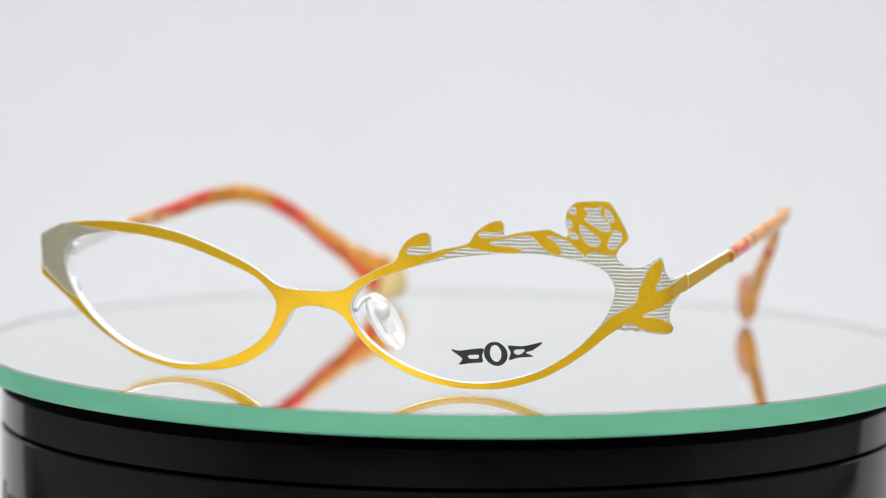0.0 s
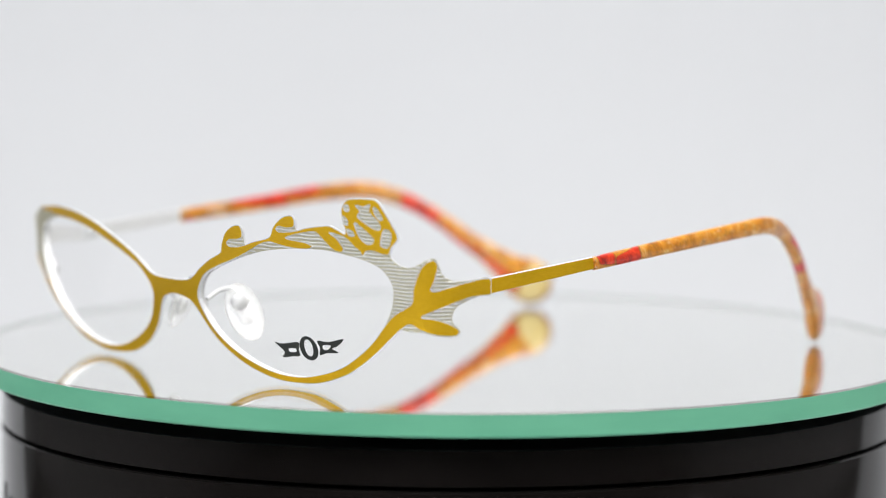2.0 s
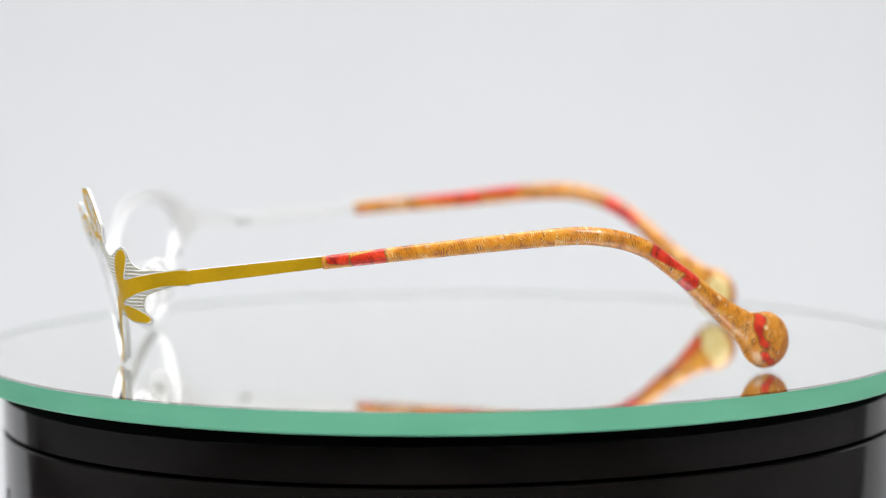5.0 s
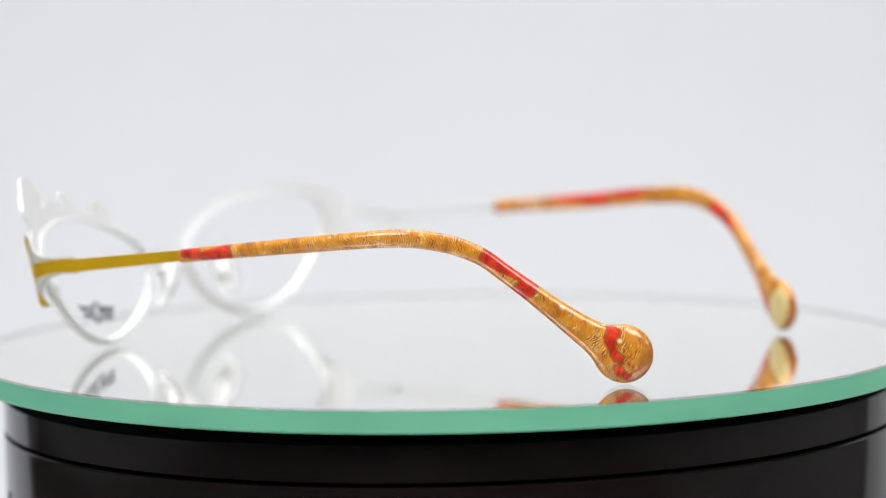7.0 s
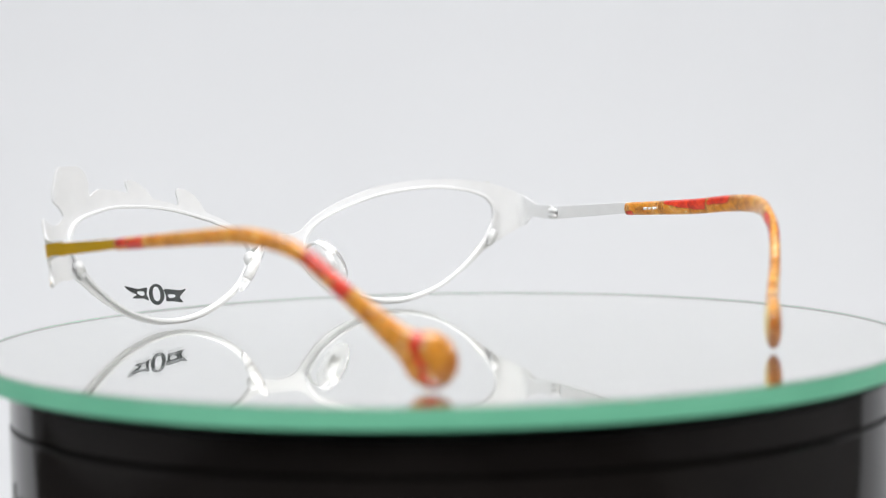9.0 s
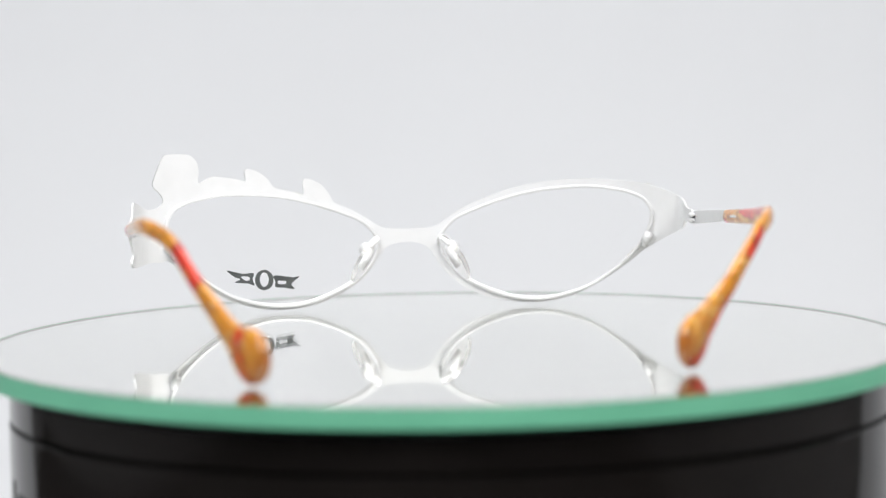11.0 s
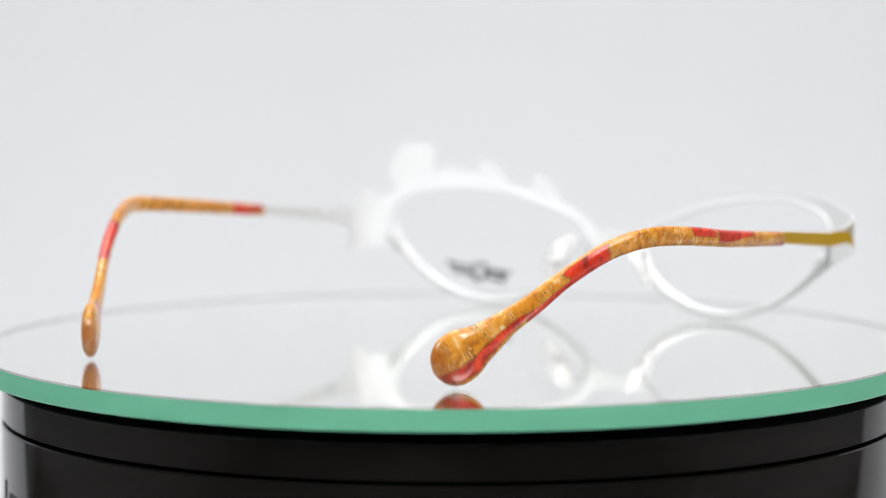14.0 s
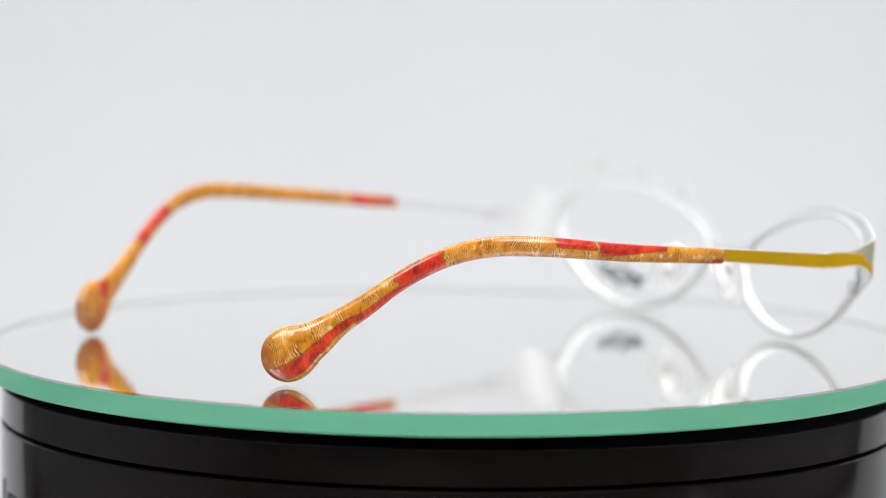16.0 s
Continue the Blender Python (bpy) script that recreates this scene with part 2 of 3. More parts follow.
def fill(loops, holes=(), grid=(1.0, 2.0)):
    """Triangles of the loops less the holes, with inner points. Returns 2D points and faces."""
    pts, edges = [], []
    for lp in (*loops, *holes):
        k, n = len(pts), len(lp)
        pts += [tuple(q) for q in lp]
        edges += [(k + i, k + (i + 1) % n) for i in range(n)]
    allp = np.concatenate(loops)
    (x0, y0), (x1, y1) = allp.min(0), allp.max(0)
    gx, gy = np.meshgrid(np.arange(x0, x1, grid[0]), np.arange(y0, y1, grid[1]))
    q = np.stack([gx.ravel(), gy.ravel()], 1)
    keep = np.zeros(len(q), bool)
    for lp in loops:
        keep |= inside(offset(lp, -0.2), q)
    for lp in holes:
        keep &= ~inside(offset(lp, 0.2), q)
    pts += [tuple(a) for a in q[keep]]
    v, _, f, *_ = delaunay_2d_cdt([Vector(p) for p in pts], edges, [], 0, 1e-5)
    v = np.array([tuple(a) for a in v])
    f = np.array([tuple(a) for a in f])
    mid = v[f].mean(1)
    ok = np.zeros(len(f), bool)
    for lp in loops:
        ok |= inside(lp, mid)
    for lp in holes:
        ok &= ~inside(lp, mid)
    f = f[ok]
    a, b, c = v[f[:, 0]], v[f[:, 1]], v[f[:, 2]]
    flip = ((b - a)[:, 0] * (c - a)[:, 1] - (b - a)[:, 1] * (c - a)[:, 0]) < 0
    f[flip] = f[flip][:, ::-1]
    return v, f.tolist()


# ---------------------------------------------------------------- the front's bent sheet, in millimetres
BOW, LEAN, FRONT = 0.00298, -0.2634, -70.65      # curve of the front, its lean, its place before the axis
FOLD = {1: (63.0, 7.7), -1: (66.0, 3.0)}         # where each end turns back, and its radius


def sheet(s, z, h):
    """A point of the front: s along the sheet, z up, h out of its face."""
    side = 1 if s >= 0 else -1
    a = abs(s)
    u1, rad = FOLD[side]
    if a <= u1:
        x, y, ang = a, BOW * a * a, math.atan(2 * BOW * a)
    else:
        a0, a1 = math.atan(2 * BOW * u1), radians(90.5)
        ang = min(a0 + (a - u1) / rad, a1)
        x = u1 + rad * (math.sin(ang) - math.sin(a0))
        y = BOW * u1 * u1 + rad * (math.cos(a0) - math.cos(ang))
        more = (a - u1) - rad * (a1 - a0)
        if more > 0:
            x, y = x + more * math.cos(a1), y + more * math.sin(a1)
    twist = 0.0 if side > 0 else min((s / 50) ** 2, 1.35) * (1.2 + 4.0 * (1 - z / 30))     # the plain side stands straighter
    return np.array(((x + h * math.sin(ang)) * side, FRONT + LEAN * z + y - twist - h * math.cos(ang), z)) * 0.001


def slab(loops, holes, h0, h1, mats, lip=0.0):
    """A plate on the sheet between h0 and h1: mats are face, edge, back. lip: width of a bevelled edge."""
    loops, holes = [ccw(l) for l in loops], [ccw(l) for l in holes]
    V, F, M = [], [], []

    def add(p2, f2, h, mat, flip):
        k = len(V)
        V.extend(sheet(a, b, h) for a, b in p2)
        for f in f2:
            f = [k + i for i in f]
            F.append(f[::-1] if flip else f)
            M.append(mat)

    top_l = [offset(l, -lip) for l in loops] if lip else loops
    top_h = [offset(l, lip) for l in holes] if lip else holes
    add(*fill(top_l, top_h), h1, 0, False)
    add(*fill(loops, holes), h0, 2, True)
    edge_h = h1 - lip * 0.4
    for group, tops, sign in ((loops, top_l, 1), (holes, top_h, -1)):
        for l, tl in zip(group, tops):
            n = len(l)
            rows = [(l, h0), (l, edge_h)] + ([(tl, h1)] if lip else [])
            for (ra, ha), (rb, hb) in zip(rows, rows[1:]):
                k = len(V)
                V.extend(sheet(a, b, ha) for a, b in ra)
                V.extend(sheet(a, b, hb) for a, b in rb)
                for i in range(n):
                    j = (i + 1) % n
                    f = [k + i, k + j, k + n + j, k + n + i]
                    F.append(f if sign > 0 else f[::-1])
                    M.append(1)
    return V, F, M


def flat_mesh(name, V, F, mats, M):
    return mesh_of(name, V, F, mats, M, smooth=False)


def sweep(name, path, widths, mats, n=14, power=2.0, caps=True):
    """A sleeve along a path: widths (upright half, sideways half) at each station."""
    V, F = [], []
    path = [Vector(p) for p in path]
    for i, p in enumerate(path):
        tan = (path[min(i + 1, len(path) - 1)] - path[max(i - 1, 0)]).normalized()
        side = tan.cross(Vector((0, 0, 1))).normalized()
        up = side.cross(tan).normalized()
        a, b = widths[i]
        for k in range(n):
            c, s = math.cos(2 * math.pi * k / n), math.sin(2 * math.pi * k / n)
            e = 2 / power
            V.append(p + up * (a * math.copysign(abs(s) ** e, s)) + side * (b * math.copysign(abs(c) ** e, c)))
    m = len(path)
    for i in range(m - 1):
        for k in range(n):
            F.append((i * n + k, i * n + (k + 1) % n, (i + 1) * n + (k + 1) % n, (i + 1) * n + k))
    if caps:
        F.append(tuple(range(n))[::-1])
        F.append(tuple((m - 1) * n + k for k in range(n)))
    me = mesh_of(name, V, F, mats)
    run = np.concatenate(([0], np.cumsum([(b - a).length for a, b in zip(path, path[1:])]))) * 10
    lay = me.uv_layers.new(name="sleeve")
    for loop in me.loops:
        i, k = divmod(loop.vertex_index, n)
        lay.data[loop.index].uv = (run[i], 0.5 + 0.5 * math.sin(2 * math.pi * k / n))
    bm = bmesh.new()
    bm.from_mesh(me)
    bmesh.ops.recalc_face_normals(bm, faces=bm.faces)
    bm.to_mesh(me)
    bm.free()
    return me


def lathe(name, rows, mats, index=None, n=160, smooth=True):
    """A turned body: rows of radius and height from the top's centre to the bottom's, with crisp corners."""
    V, F, M = [], [], []
    for r, z in rows:
        for k in range(n):
            a = 2 * math.pi * k / n
            V.append((r * math.cos(a), r * math.sin(a), z))
    for i in range(len(rows) - 1):
        for k in range(n):
            F.append((i * n + k, (i + 1) * n + k, (i + 1) * n + (k + 1) % n, i * n + (k + 1) % n))
            M.append(index[i] if index else 0)
    me = mesh_of(name, V, F, mats, M, smooth)
    for e in me.edges:
        if e.vertices[0] // n == e.vertices[1] // n:
            e.use_edge_sharp = True
    return me


def joined(name, pieces, mats):
    """Meshes given as (verts, faces, material) joined into one."""
    V, F, M = [], [], []
    for v, f, m in pieces:
        k = len(V)
        V += [tuple(a) for a in v]
        F += [tuple(k + i for i in q) for q in f]
        M += [m] * len(f)
    return mesh_of(name, V, F, mats, M)


def ball(c, r, squash=(1, 1, 1), n=14):
    V, F = [], []
    for i in range(n + 1):
        a = math.pi * i / n
        for k in range(n):
            b = 2 * math.pi * k / n
            V.append(Vector(c) + Vector((r * squash[0] * math.sin(a) * math.cos(b), r * squash[1] * math.sin(a) * math.sin(b), r * squash[2] * math.cos(a))))
    for i in range(n):
        for k in range(n):
            F.append((i * n + k, (i + 1) * n + k, (i + 1) * n + (k + 1) % n, i * n + (k + 1) % n))
    return V, F


# ---------------------------------------------------------------- the studio
def build_studio():
    prof = [(-0.66, -0.25)] + [(0.55 + 0.35 * math.sin(a), 0.10 - 0.35 * math.cos(a)) for a in np.linspace(0, math.pi / 2, 24)] + [(0.9, 1.5)]
    back = [(-0.66, -0.256)] + [(0.55 + 0.356 * math.sin(a), 0.10 - 0.356 * math.cos(a)) for a in np.linspace(0, math.pi / 2, 24)] + [(0.906, 1.5)]
    V = [(x, y, z) for row in (prof, back) for y, z in row for x in (-0.86, 1.13)]
    n = 2 * len(prof)
    F = [(2 * i, 2 * i + 1, 2 * i + 3, 2 * i + 2) for i in range(len(prof) - 1)]
    F += [tuple(n + i for i in f[::-1]) for f in list(F)]
    tagged(new("backdrop", mesh_of("backdrop", V, F, [PAPER])), "seamless white paper backdrop curving up behind the turntable", "backdrop", kind="structure")

    def wall(name, lo, hi, mat):
        (x0, y0, z0), (x1, y1, z1) = lo, hi
        v = [(x, y, z) for x in (x0, x1) for y in (y0, y1) for z in (z0, z1)]
        f = [(0, 1, 3, 2), (4, 6, 7, 5), (0, 4, 5, 1), (2, 3, 7, 6), (0, 2, 6, 4), (1, 5, 7, 3)]
        tagged(new(name, mesh_of(name, v, f, [mat], smooth=False)), "dark studio floor" if name == "floor" else "plain grey painted studio wall", "floor" if name == "floor" else "wall", kind="structure")

    wall("wall_south", (-1.5, -2.35, -0.3), (1.5, -2.25, 1.9), DARK)
    wall("wall_west", (-1.6, -2.25, -0.3), (-1.5, 1.0, 1.9), DARK)
    wall("wall_east", (1.5, -2.25, -0.3), (1.6, 1.0, 1.9), DARK)
    wall("wall_north", (-1.5, 1.0, -0.3), (1.5, 1.1, 1.9), DARK)
    wall("ceiling", (-1.6, -2.35, 1.9), (1.6, 1.1, 2.0), DARK)
    wall("floor", (-1.6, -2.35, -0.36), (1.6, 1.1, -0.30), TABLE)
    table = thing("work_table", "dark wooden table carrying the white paper and the turntable", "table")
    part("tabletop", block((0.13, -0.02, -0.278), (1.02, 0.66, 0.020), 0, TABLE), table)


def build_turntable():
    base = thing("turntable_base", "glossy black plastic turntable base with a grooved rim", "turntable")
    # the ring's upper faces are painted flat black for the disc's shade
    rows = [(0.0700, -0.0078), (0.0968, -0.0078), (0.0978, -0.0079), (0.0980, -0.0081), (0.0980, -0.0149), (0.0979, -0.0150), (0.0966, -0.0151), (0.0966, -0.0156)]
    part("rim_ring", lathe("rim_ring", rows, [DRUM, PRINT_AND_SHADE, GROOVE_SHADE], [1, 1, 1, 0, 2, 2, 2], n=220), base, "glossy black turning rim")
    rows = [(0.0966, -0.0156), (0.0966, -0.0158), (0.0979, -0.0159), (0.0982, -0.0162), (0.0982, -0.0300), (0.0982, -0.200), (0.098, -0.2478), (0, -0.2478)]
    part("drum", lathe("drum", rows, [DRUM, GROOVE_SHADE], [1, 1, 0, 0, 0, 0, 0], n=220), base, "glossy black drum body")
    # unreadable lettering, as bars
    for a0, a1, z0, z1 in ((-164.3, -163.8, -0.0268, -0.0345), (-161.0, -160.5, -0.0288, -0.0345), (-160.5, -157.2, -0.0288, -0.0294)):
        v = [(0.0984 * math.cos(radians(a)), 0.0984 * math.sin(radians(a)), z) for a in np.linspace(a0, a1, 5) for z in (z0, z1)]
        v += [(x * 0.985, y * 0.985, z) for x, y, z in v]
        f = [(2 * k, 2 * k + 1, 2 * k + 3, 2 * k + 2) for k in range(4)] + [(0, 10, 11, 1), (8, 9, 19, 18), (0, 2, 12, 10), (2, 4, 14, 12), (4, 6, 16, 14), (6, 8, 18, 16)]
        part("lettering_bar", mesh_of("lettering_bar", v, f, [PRINT_AND_SHADE], smooth=False), base)
    rows = [(0, -0.0062), (0.0150, -0.0062), (0.0150, -0.0095), (0.0700, -0.0100), (0.0700, -0.0078)]
    part("spindle", lathe("spindle", rows, [PRINT_AND_SHADE], n=96), base, "flat black spindle plate")
    disc = thing("mirror_disc", "round thick mirror glass turntable top with a green edge", "mirror disc")
    part("glass_face", lathe("glass_face", [(0, 0), (0.1029, 0)], [TOPGLASS], n=256, smooth=False), disc, "clear polished glass face")
    part("glass_edge", lathe("glass_edge", [(0.1033, -0.00035), (0.1033, -0.0044), (0.1029, -0.0048)], [EDGE], n=256), disc, "green ground glass edge")
    part("bevel", lathe("bevel", [(0.1029, 0), (0.1033, -0.00035)], [BEVEL], n=256), disc, "thin grey ground bevel")
    part("mirror_backing", lathe("mirror_backing", [(0, -0.0004), (0.1031, -0.0004)], [MIRROR], n=256, smooth=False), disc, "silvered mirror layer")
    # its black is the darkness below the disc, put into the colour
    part("underside", lathe("underside", [(0.1029, -0.0048), (0, -0.0048)], [PRINT_AND_SHADE], n=256, smooth=False), disc, "underside of the disc, shade painted on in black")
    for ob in disc.children:
        ob.location = (-0.0002, -0.0015, 0)
    return base, disc


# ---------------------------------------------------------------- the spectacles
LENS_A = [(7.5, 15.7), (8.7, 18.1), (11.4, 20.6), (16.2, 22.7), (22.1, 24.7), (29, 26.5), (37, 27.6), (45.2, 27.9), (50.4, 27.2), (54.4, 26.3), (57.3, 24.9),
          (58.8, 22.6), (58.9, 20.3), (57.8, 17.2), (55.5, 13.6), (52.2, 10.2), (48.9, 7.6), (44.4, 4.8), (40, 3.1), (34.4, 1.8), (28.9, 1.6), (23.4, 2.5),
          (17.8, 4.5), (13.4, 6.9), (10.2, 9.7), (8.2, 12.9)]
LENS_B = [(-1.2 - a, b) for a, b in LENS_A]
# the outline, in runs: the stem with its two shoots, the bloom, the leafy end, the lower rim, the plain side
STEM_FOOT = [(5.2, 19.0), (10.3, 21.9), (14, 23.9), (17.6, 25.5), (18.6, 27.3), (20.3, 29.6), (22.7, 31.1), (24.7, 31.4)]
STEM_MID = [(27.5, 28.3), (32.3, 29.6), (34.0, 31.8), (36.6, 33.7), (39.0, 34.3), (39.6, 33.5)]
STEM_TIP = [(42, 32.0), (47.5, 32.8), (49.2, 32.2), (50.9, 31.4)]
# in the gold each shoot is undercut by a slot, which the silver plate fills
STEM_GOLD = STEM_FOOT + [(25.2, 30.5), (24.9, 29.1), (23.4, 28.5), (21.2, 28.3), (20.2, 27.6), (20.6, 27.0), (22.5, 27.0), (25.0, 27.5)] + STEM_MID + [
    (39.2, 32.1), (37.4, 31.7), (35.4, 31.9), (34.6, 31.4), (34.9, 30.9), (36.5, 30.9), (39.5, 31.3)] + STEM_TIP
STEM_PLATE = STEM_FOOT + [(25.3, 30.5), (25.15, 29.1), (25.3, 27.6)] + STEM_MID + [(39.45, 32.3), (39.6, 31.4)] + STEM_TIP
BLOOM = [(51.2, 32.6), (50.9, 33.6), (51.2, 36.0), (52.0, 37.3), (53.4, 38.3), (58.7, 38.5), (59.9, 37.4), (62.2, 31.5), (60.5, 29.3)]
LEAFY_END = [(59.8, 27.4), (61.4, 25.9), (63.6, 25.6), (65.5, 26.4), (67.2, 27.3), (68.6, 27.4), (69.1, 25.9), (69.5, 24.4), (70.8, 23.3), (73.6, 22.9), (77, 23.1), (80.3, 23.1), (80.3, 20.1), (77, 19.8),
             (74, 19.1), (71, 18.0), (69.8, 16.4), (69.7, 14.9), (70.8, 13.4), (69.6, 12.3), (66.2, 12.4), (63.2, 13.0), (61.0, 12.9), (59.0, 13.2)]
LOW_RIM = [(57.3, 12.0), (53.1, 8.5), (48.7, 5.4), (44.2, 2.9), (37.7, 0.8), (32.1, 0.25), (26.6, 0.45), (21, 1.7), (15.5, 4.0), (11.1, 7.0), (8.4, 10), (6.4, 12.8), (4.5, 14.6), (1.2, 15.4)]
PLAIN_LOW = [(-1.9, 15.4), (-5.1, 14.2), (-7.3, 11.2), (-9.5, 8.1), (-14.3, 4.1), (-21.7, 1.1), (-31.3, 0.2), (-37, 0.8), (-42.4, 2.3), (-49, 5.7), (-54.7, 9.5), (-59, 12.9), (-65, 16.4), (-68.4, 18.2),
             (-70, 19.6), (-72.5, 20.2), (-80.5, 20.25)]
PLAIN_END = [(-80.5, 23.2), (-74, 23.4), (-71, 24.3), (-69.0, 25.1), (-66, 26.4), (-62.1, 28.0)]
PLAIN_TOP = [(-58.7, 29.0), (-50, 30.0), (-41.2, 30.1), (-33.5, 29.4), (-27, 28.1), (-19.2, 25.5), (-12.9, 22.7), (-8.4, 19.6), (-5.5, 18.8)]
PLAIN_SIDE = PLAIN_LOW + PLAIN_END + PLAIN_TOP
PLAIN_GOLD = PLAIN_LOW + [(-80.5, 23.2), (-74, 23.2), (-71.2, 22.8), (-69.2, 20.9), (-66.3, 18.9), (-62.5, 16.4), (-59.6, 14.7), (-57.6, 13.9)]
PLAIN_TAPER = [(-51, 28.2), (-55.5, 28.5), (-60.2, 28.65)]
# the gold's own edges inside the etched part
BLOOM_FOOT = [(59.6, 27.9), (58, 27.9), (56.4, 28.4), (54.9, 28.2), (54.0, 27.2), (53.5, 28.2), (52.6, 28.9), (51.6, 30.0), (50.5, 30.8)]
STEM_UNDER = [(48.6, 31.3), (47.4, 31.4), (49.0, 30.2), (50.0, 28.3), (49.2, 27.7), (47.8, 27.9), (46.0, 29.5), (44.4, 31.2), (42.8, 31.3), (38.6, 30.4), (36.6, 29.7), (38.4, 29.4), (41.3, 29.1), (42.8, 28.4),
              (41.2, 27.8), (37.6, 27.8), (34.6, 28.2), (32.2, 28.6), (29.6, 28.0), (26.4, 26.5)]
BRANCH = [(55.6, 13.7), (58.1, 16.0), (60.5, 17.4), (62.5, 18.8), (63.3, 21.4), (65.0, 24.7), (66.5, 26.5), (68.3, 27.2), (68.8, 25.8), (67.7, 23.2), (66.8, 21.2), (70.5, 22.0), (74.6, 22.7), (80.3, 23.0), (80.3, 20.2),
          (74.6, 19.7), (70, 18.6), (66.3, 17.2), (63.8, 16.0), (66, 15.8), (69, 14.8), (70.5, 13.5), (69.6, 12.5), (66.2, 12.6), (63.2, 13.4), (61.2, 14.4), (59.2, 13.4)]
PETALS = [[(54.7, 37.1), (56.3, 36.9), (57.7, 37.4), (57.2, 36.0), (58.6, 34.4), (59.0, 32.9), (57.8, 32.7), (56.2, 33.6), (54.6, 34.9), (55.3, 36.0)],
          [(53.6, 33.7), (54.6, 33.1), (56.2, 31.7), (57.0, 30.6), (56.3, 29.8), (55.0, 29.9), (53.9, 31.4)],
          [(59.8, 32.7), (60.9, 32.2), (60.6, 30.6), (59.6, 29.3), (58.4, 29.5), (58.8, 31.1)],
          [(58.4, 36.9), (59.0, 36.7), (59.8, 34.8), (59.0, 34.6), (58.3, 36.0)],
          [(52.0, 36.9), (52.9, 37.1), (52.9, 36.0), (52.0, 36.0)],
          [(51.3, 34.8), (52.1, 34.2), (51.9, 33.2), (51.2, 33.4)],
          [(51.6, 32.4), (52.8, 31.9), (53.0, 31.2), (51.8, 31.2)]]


def build_front(specs):
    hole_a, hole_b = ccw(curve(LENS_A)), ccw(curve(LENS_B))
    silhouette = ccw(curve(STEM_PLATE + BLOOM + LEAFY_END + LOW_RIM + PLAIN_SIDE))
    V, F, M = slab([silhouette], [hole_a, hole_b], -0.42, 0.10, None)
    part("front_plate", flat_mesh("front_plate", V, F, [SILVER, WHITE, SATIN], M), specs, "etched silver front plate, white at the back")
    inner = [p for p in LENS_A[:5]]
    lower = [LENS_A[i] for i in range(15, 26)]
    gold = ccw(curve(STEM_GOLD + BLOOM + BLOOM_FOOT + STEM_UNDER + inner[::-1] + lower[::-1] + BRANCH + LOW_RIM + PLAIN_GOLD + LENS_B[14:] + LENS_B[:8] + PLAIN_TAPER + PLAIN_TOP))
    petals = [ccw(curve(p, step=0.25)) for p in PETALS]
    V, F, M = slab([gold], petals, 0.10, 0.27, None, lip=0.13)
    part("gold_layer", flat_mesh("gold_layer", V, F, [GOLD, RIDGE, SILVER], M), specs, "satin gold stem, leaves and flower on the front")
    # etched lines between the leaves
    V, F, M = [], [], []
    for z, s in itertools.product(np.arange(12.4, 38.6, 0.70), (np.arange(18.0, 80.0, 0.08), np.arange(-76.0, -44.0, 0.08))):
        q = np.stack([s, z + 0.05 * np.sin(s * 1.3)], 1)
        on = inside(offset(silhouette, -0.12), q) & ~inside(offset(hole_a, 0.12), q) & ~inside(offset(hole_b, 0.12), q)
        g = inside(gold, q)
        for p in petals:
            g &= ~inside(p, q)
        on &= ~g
        cuts = np.flatnonzero(np.diff(np.concatenate(([0], on.astype(int), [0]))))
        for a, b in zip(cuts[::2], cuts[1::2]):
            if b - a < 5:
                continue
            run = list(range(a, b, 6)) + [b - 1]
            k = len(V)
            for i in run:
                x, w = q[min(i, len(q) - 1)]
                V += [sheet(x, w - 0.17, 0.10), sheet(x, w - 0.07, 0.22), sheet(x, w + 0.07, 0.22), sheet(x, w + 0.17, 0.10)]
            for j in range(len(run) - 1):
                o = k + 4 * j
                F += [(o, o + 4, o + 5, o + 1), (o + 1, o + 5, o + 6, o + 2), (o + 2, o + 6, o + 7, o + 3)]
            M += [0 if s[0] > 0 else 1] * (3 * len(run) - 1)
            F += [(k, k + 1, k + 2, k + 3), (k + 4 * len(run) - 1, k + 4 * len(run) - 2, k + 4 * len(run) - 3, k + 4 * len(run) - 4)]
    tagged(part("engraving", mesh_of("etched_lines", V, F, [RIDGE, SILVER], M, smooth=False), specs, "fine polished lines engraved between the leaves"), kind="stuff")
    for hole in (hole_a, hole_b):
        wire = part("eyewire", eyewire(hole), specs, "white enamelled eyewire")
        lens = part("lens", lens_mesh(hole), specs, "clear demo lens")
        lens.visible_shadow = False
        s = 1 if hole is hole_a else -1
        # closing block where the eyewire is screwed together
        c = sheet(s * 58.3 - 0.6 + 0.6 * s, 15.6, -1.6)
        part("closing_block", block(c, (0.0010, 0.0008, 0.0016), s * 24), wire)
        part("closing_screw", block(sheet(s * 57.6 - 0.6 + 0.6 * s, 13.9, -1.6), (0.0006, 0.0006, 0.0005), s * 24), wire)
    logo(specs)


def block(c, half, lean, mat=None):
    bm = bmesh.new()
    bmesh.ops.create_cube(bm, size=2)
    bmesh.ops.bevel(bm, geom=bm.edges[:], offset=0.18 if mat is None else 0.01, segments=3, affect="EDGES")
    bmesh.ops.transform(bm, matrix=Matrix.Translation(Vector(c)) @ pose(0, 0, 0, 0, lean, 0) @ Matrix.Diagonal((*half, 1)), verts=bm.verts)
    me = bpy.data.meshes.new("block")
    bm.to_mesh(me)
    bm.free()
    me.materials.append(mat or WHITE)
    me.polygons.foreach_set("use_smooth", [True] * len(me.polygons))
    return me


